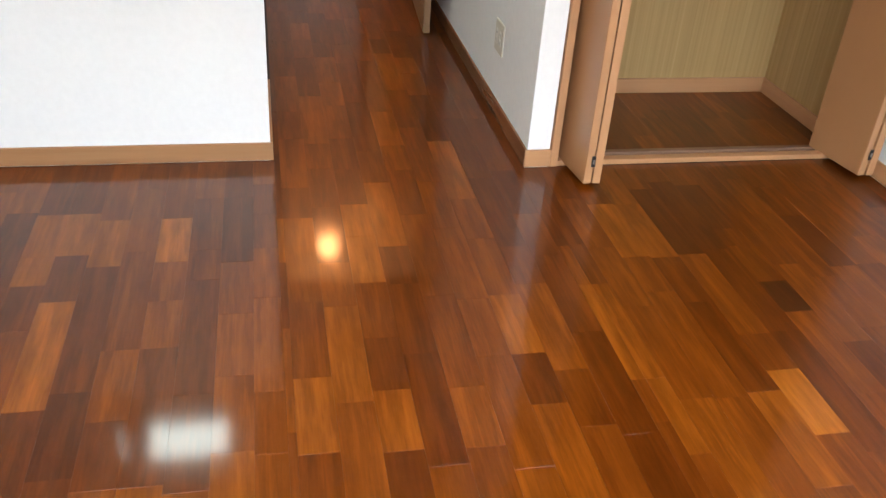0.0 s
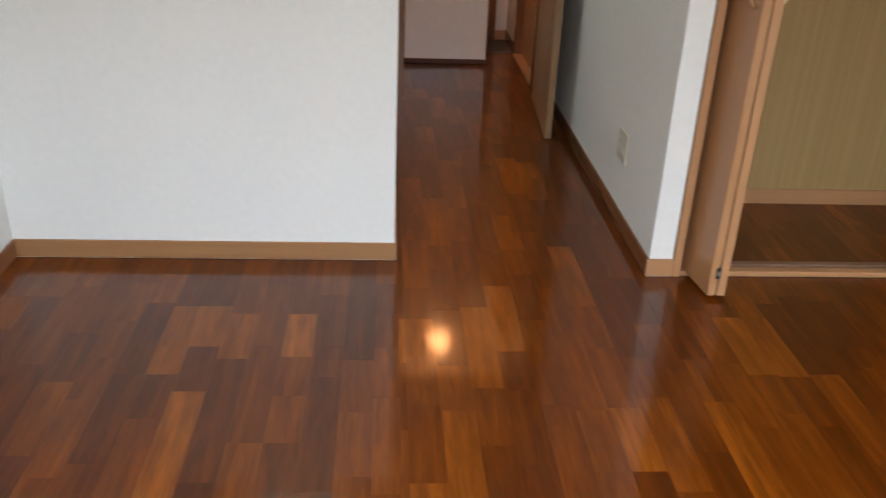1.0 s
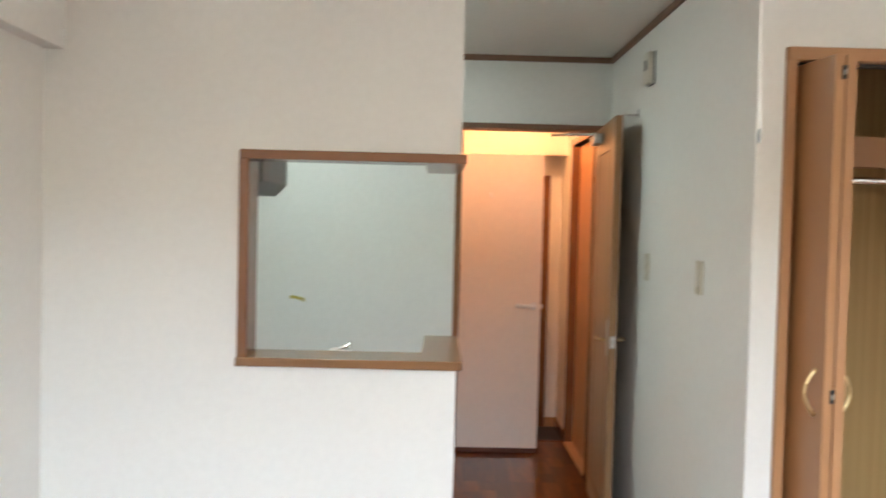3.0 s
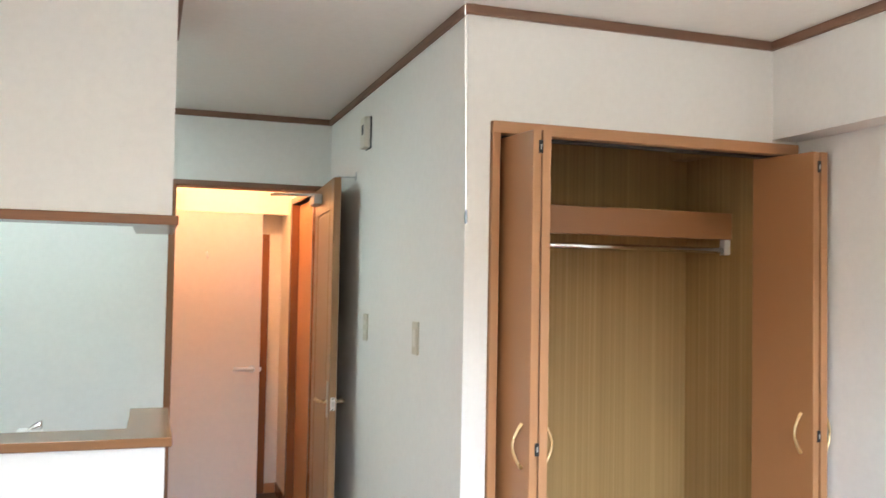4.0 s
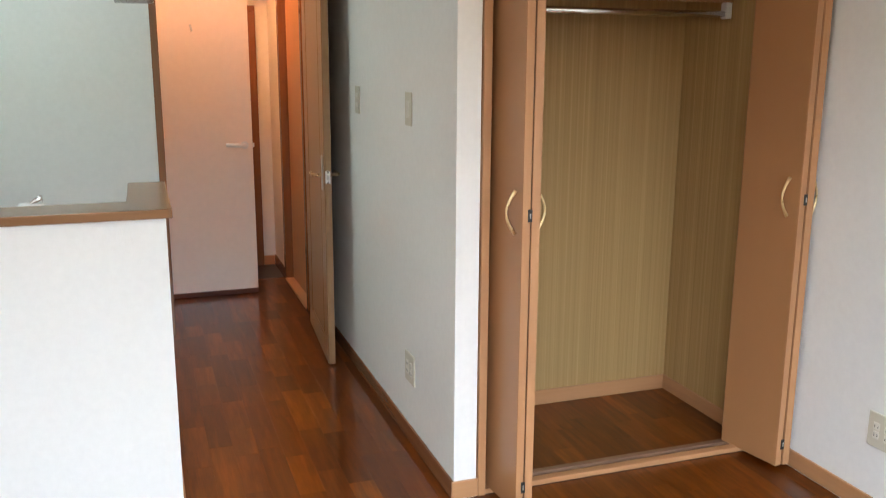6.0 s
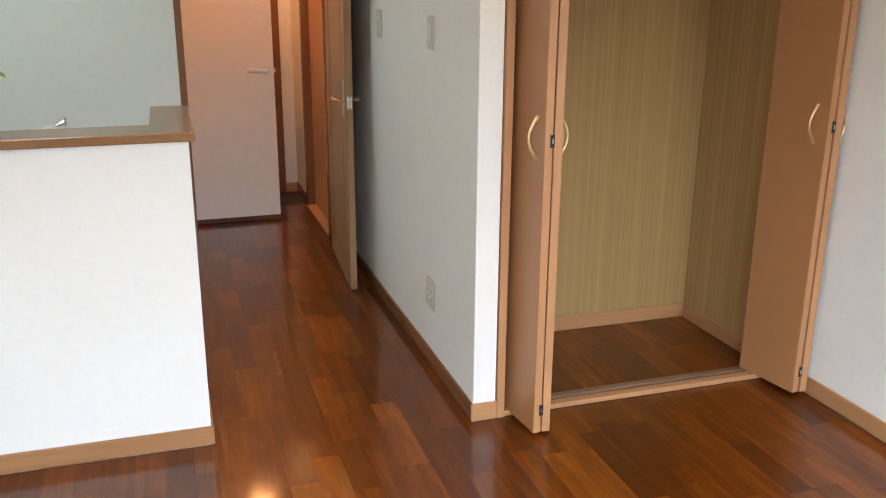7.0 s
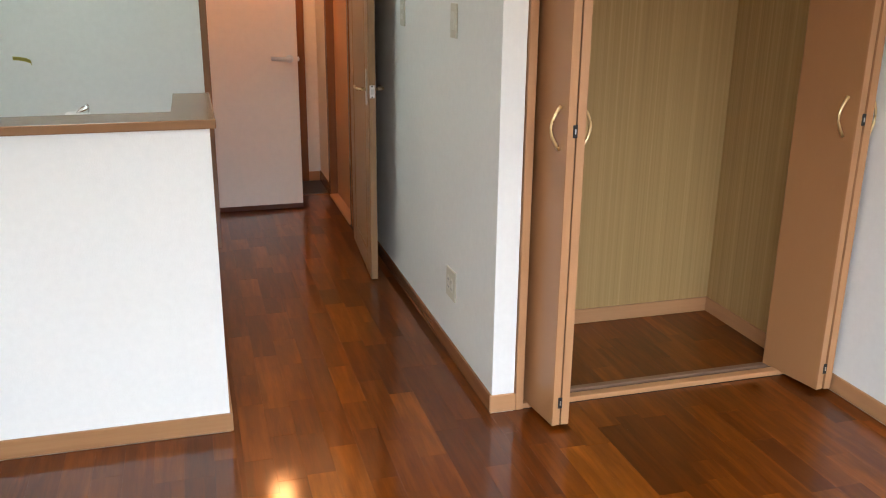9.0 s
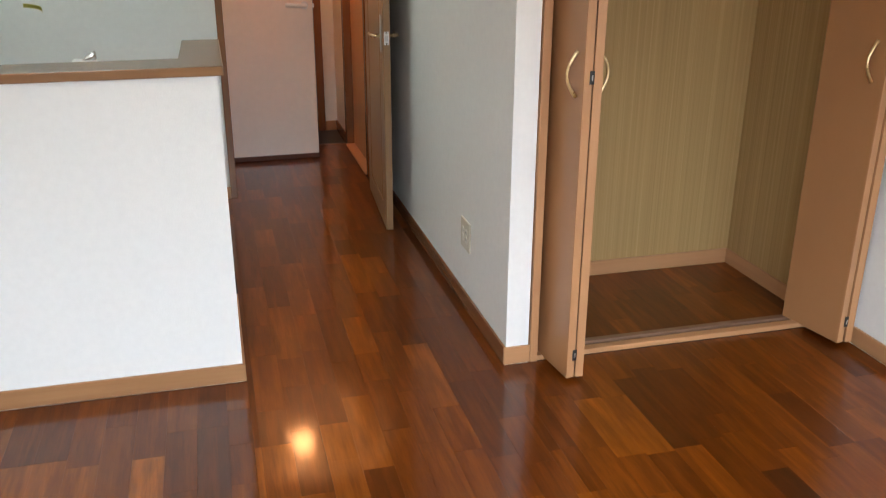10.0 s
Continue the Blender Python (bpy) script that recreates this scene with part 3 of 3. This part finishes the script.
def bow_handle(parent, at, out, rise=0.032):
    """A slim bow handle: it stands off the face at (x, y) in the direction out."""
    x, y = at
    pts, rad = [], []
    for i in range(15):
        u = i / 14
        s = math.sin(math.pi * u)
        z = 1.022 - 0.068 + 0.136 * u
        pts.append((x + out[0] * (0.002 + rise * s), y + out[1] * (0.002 + rise * s), z))
        rad.append(0.0062 - 0.002 * s)
    return part("handle", tube(bmesh.new(), pts, rad, 10), M_BRASS, parent, "pale brass bow handle", True)


def hinge(parent, x, y, z):
    h = part("hinge", boxes((x - 0.0075, x + 0.0075, y - 0.003, y, z - 0.020, z + 0.020), bevel=0.001), M_BLACK, parent, "black hinge plate")
    part("hinge_pin", boxes((x - 0.0022, x + 0.0022, y - 0.0055, y - 0.003, z - 0.008, z + 0.008), bevel=0.001), M_STEEL, h)


left_fold = thing("folding_door", (0.18, -0.05, 0.016), "light oak folding closet door folded open", "folding door", "closet folding doors")
la = leaf_part("leaf", (0.146, 0.088), (0.1760, -0.175), 0.029, left_fold)
lb = leaf_part("leaf", (0.222, 0.088), (0.2085, -0.175), 0.029, left_fold)
bow_handle(la, (0.1570, -0.135), (-0.993, -0.115))
bow_handle(lb, (0.2250, -0.135), (0.999, 0.04))
for z in (0.100, 1.017, 1.940):
    hinge(left_fold, 0.1875, -0.1765, z)
right_fold = thing("folding_door", (1.24, -0.05, 0.016), "light oak folding closet door folded open beside the side wall", "folding door", "closet folding doors")
ra = leaf_part("leaf", (1.180, 0.080), (1.2275, -0.178), 0.029, right_fold)
rb = leaf_part("leaf", (1.2580, 0.088), (1.2605, -0.180), 0.029, right_fold)
bow_handle(ra, (1.2050, -0.135), (-0.987, -0.163))
bow_handle(rb, (1.2745, -0.166), (1.0, 0.0), 0.021)
for z in (0.100, 1.017, 1.940):
    hinge(right_fold, 1.2380, -0.1805, z)

# ---- wall fittings ----


def plate_x(name, x, out, y, z, w, h, rows, label, category):
    """A fitting on a wall that faces along x; out is -1 or 1. rows: inserts (dy, dz, w, h)."""
    def bx(a, b, y0, y1, z0, z1, bev):
        return boxes((min(x + out * a, x + out * b), max(x + out * a, x + out * b), y0, y1, z0, z1), bevel=bev, seg=2)
    t = thing(name, (x, y, z), label, category)
    part("plate", bx(0, 0.007, y - w / 2, y + w / 2, z - h / 2, z + h / 2, 0.0025), M_IVORY, t)
    for kind, dy, dz, iw, ih in rows:
        ins = part(kind, bx(0.007, 0.0095, y + dy - iw / 2, y + dy + iw / 2, z + dz - ih / 2, z + dz + ih / 2, 0.001), M_IVORY2, t)
        if kind == "socket":
            for s in (-0.0065, 0.0065):
                part("slot", bx(0.0095, 0.0099, y + dy + s - 0.001, y + dy + s + 0.001, z + dz - 0.005, z + dz + 0.005, 0), M_BLACK, ins)
    return t


SOCK2 = [("socket", dy, dz, 0.024, 0.026) for dy in (-0.023, 0.023) for dz in (-0.015, 0.015)]
SOCK1 = [("socket", 0, dz, 0.024, 0.026) for dz in (-0.015, 0.015)]
plate_x("wall_outlet", PX, -1, 0.498, 0.305, 0.118, 0.120, SOCK2, "ivory double power outlet on the passage wall", "outlet")
plate_x("wall_outlet", XR, -1, -0.565, 0.300, 0.118, 0.120, SOCK2, "ivory power outlet on the side wall", "outlet")
plate_x("wall_outlet", XL, 1, -0.205, 0.326, 0.072, 0.120, SOCK1, "ivory power outlet on the side wall", "outlet")
plate_x("light_switch", PX, -1, 1.293, 1.307, 0.072, 0.122, [("rocker", 0, 0.0215, 0.034, 0.020), ("rocker", 0, -0.0215, 0.034, 0.020)], "ivory light switch plate behind the open door", "light switch")
plate_x("light_switch", PX, -1, 0.507, 1.309, 0.072, 0.122, [("rocker", 0, 0.0, 0.034, 0.064)], "ivory light switch plate on the passage wall", "light switch")

chime = thing("door_chime", (PX, 1.31, 2.2), "cream door chime box near the ceiling", "door chime")
part("back_plate", boxes((PX - 0.006, PX, 1.265, 1.36, 2.125, 2.275), bevel=0.002), M_DGREY, chime)
part("cover", boxes((PX - 0.034, PX - 0.006, 1.268, 1.357, 2.128, 2.272), bevel=0.005, seg=2), M_IVORY2, chime)
part("grille", boxes((PX - 0.0355, PX - 0.034, 1.290, 1.322, 2.19, 2.235)), M_BLACK, chime, "dark grille")

# ---- pull cord of the ceiling light ----
cord = thing("pull_cord", (-0.6470, -1.80, 1.577), "thin white pull cord with a small grey bead", "pull cord")
part("cord", tube(bmesh.new(), [(-0.6590, -1.80, CEIL - 0.012), (-0.6555, -1.80, 2.1), (-0.6515, -1.80, 1.8), (-0.6470, -1.80, 1.590)], 0.0004, 8), M_WHITE, cord)
part("bead", tube(bmesh.new(), [(-0.6470, -1.80, 1.591), (-0.6470, -1.80, 1.588), (-0.6470, -1.80, 1.580), (-0.6470, -1.80, 1.577)], [0.0008, 0.0015, 0.0017, 0.0011], 10), M_DGREY, cord, "grey plastic bead", True)
part("rose", rod(bmesh.new(), (-0.6590, -1.80, CEIL - 0.014), (-0.6590, -1.80, CEIL), 0.012, 16), M_WHITE, cord)

# ---- floor strips, last ----
rng = random.Random(11)


def plank_verts(w, l):
    """A strip with softened upper edges: corner points and faces, centred in plan."""
    x, y, c, t = w / 2, l / 2, 0.00025, 0.011
    v = []
    for px, py, pz in ((x, y, -t), (x, y, -c), (x - c, y - c, 0.0)):
        v += [(-px, -py, pz), (px, -py, pz), (px, py, pz), (-px, py, pz)]
    f = [(8, 9, 10, 11)]
    for k in (0, 4):
        for i in range(4):
            j = (i + 1) % 4
            f.append((k + i, k + j, k + 4 + j, k + 4 + i))
    return v, f


PITCH, LINE = 0.0903, -1.123                   # width of the strips, one of their joints
SIZES_L = (0.20, 0.25, 0.31, 0.38, 0.45)
# boards that stand out: column, ends along y, tone
BOARDS = [(-6, -0.62, -0.22, -1), (-5, -0.475, -0.238, 1), (-4, -0.475, -0.238, 1), (-4, -1.117, -0.70, 2), (-3, -0.54, -0.284, 1),
          (-1, -0.53, -0.285, 2), (0, -1.10, -0.63, -1), (-3, -1.33, -1.065, -1), (4, -0.574, -0.25, 0), (6, -0.499, -0.09, 1),
          (9, -1.037, -0.778, 1), (12, -1.165, -0.75, 1), (14, -0.62, -0.293, 1), (15, -0.63, -0.30, 1), (16, -1.40, -1.17, 2),
          (16, -0.62, -0.20, -1), (17, -0.60, -0.15, -1), (18, -0.935, -0.785, -2), (18, -0.48, -0.18, -1)]
shared = {}
far_v, far_f = [], []


def strip_mesh(w, l, tone):
    """One mesh for all strips of a size and tone."""
    key = (round(w, 4), round(l, 4), tone)
    if key not in shared:
        v, f = plank_verts(w, l)
        shared[key] = bpy.data.meshes.new("floor_strip")
        shared[key].from_pydata(v, [], f)
        shared[key].materials.append(TONES[tone])
    return shared[key]


def lay(x, w, a, b, tone):
    """One strip from a to b; those in the middle of the room are single parts."""
    lw, ll, cx, cy = w - 0.0001, b - a - 0.0001, x + w / 2, (a + b) / 2
    lift = rng.uniform(-0.0001, 0.0001)
    if tone or -1.45 < cy < 0.75:
        ob = new("floor_strip", strip_mesh(lw, ll, tone))
        ob.parent = floor
        ob.location = (cx, cy, lift + 0.012)
        ob.rotation_euler = (rng.uniform(-0.0010, 0.0010), rng.uniform(-0.0028, 0.0028), 0)
    else:
        v, f = plank_verts(lw, ll)
        n = len(far_v)
        far_v.extend((cx + p[0], cy + p[1], lift + p[2]) for p in v)
        far_f.extend(tuple(n + i for i in q) for q in f)


def strip_run(x, w, a, b):
    """Strips of mixed lengths end to end from a to b."""
    y = a
    step = rng.uniform(0.12, 0.46)
    while y < b - 0.001:
        e = y + step
        if b - e < 0.10:
            e = b
        lay(x, w, y, e, 0)
        y, step = e, rng.choice(SIZES_L)


def strip_rows(x0, x1, y0, y1):
    """Columns of strips on one grid of joints that fill a rectangle."""
    first, last = math.floor((x0 - LINE) / PITCH), math.ceil((x1 - LINE) / PITCH)
    for col in range(first, last):
        xa, xb = max(LINE + col * PITCH, x0), min(LINE + (col + 1) * PITCH, x1)
        if xb - xa < 0.004:
            continue
        y = y0
        for c, a, b, tone in sorted(BOARDS):
            if c == col and a > y0 and b < y1:
                strip_run(xa, xb - xa, y, a)
                lay(xa, xb - xa, a, b, tone)
                y = b
        strip_run(xa, xb - xa, y, y1)


strip_rows(XL + 0.001, XE + 0.010, YS + 0.002, YC - 0.010)
strip_rows(XE + 0.010, -0.0012, YS + 0.002, YB + 0.13)
strip_rows(-0.0012, XR - 0.010, YS + 0.002, -0.010)
strip_rows(-1.9, XE, 0.84, YB - 0.01)
strip_rows(HALL_L + 0.001, HALL_R - 0.021, YB + 0.13, 3.274)
strip_rows(0.099, XR - 0.012, 0.091, YCL - 0.010)
me = bpy.data.meshes.new("floor_strips")
me.from_pydata(far_v, [], far_f)
me.materials.append(M_PLANK)
rest = new("floor_strips", me)
rest.parent = floor
rest.location = (0, 0, 0.012)
tagged(rest, kind="stuff")
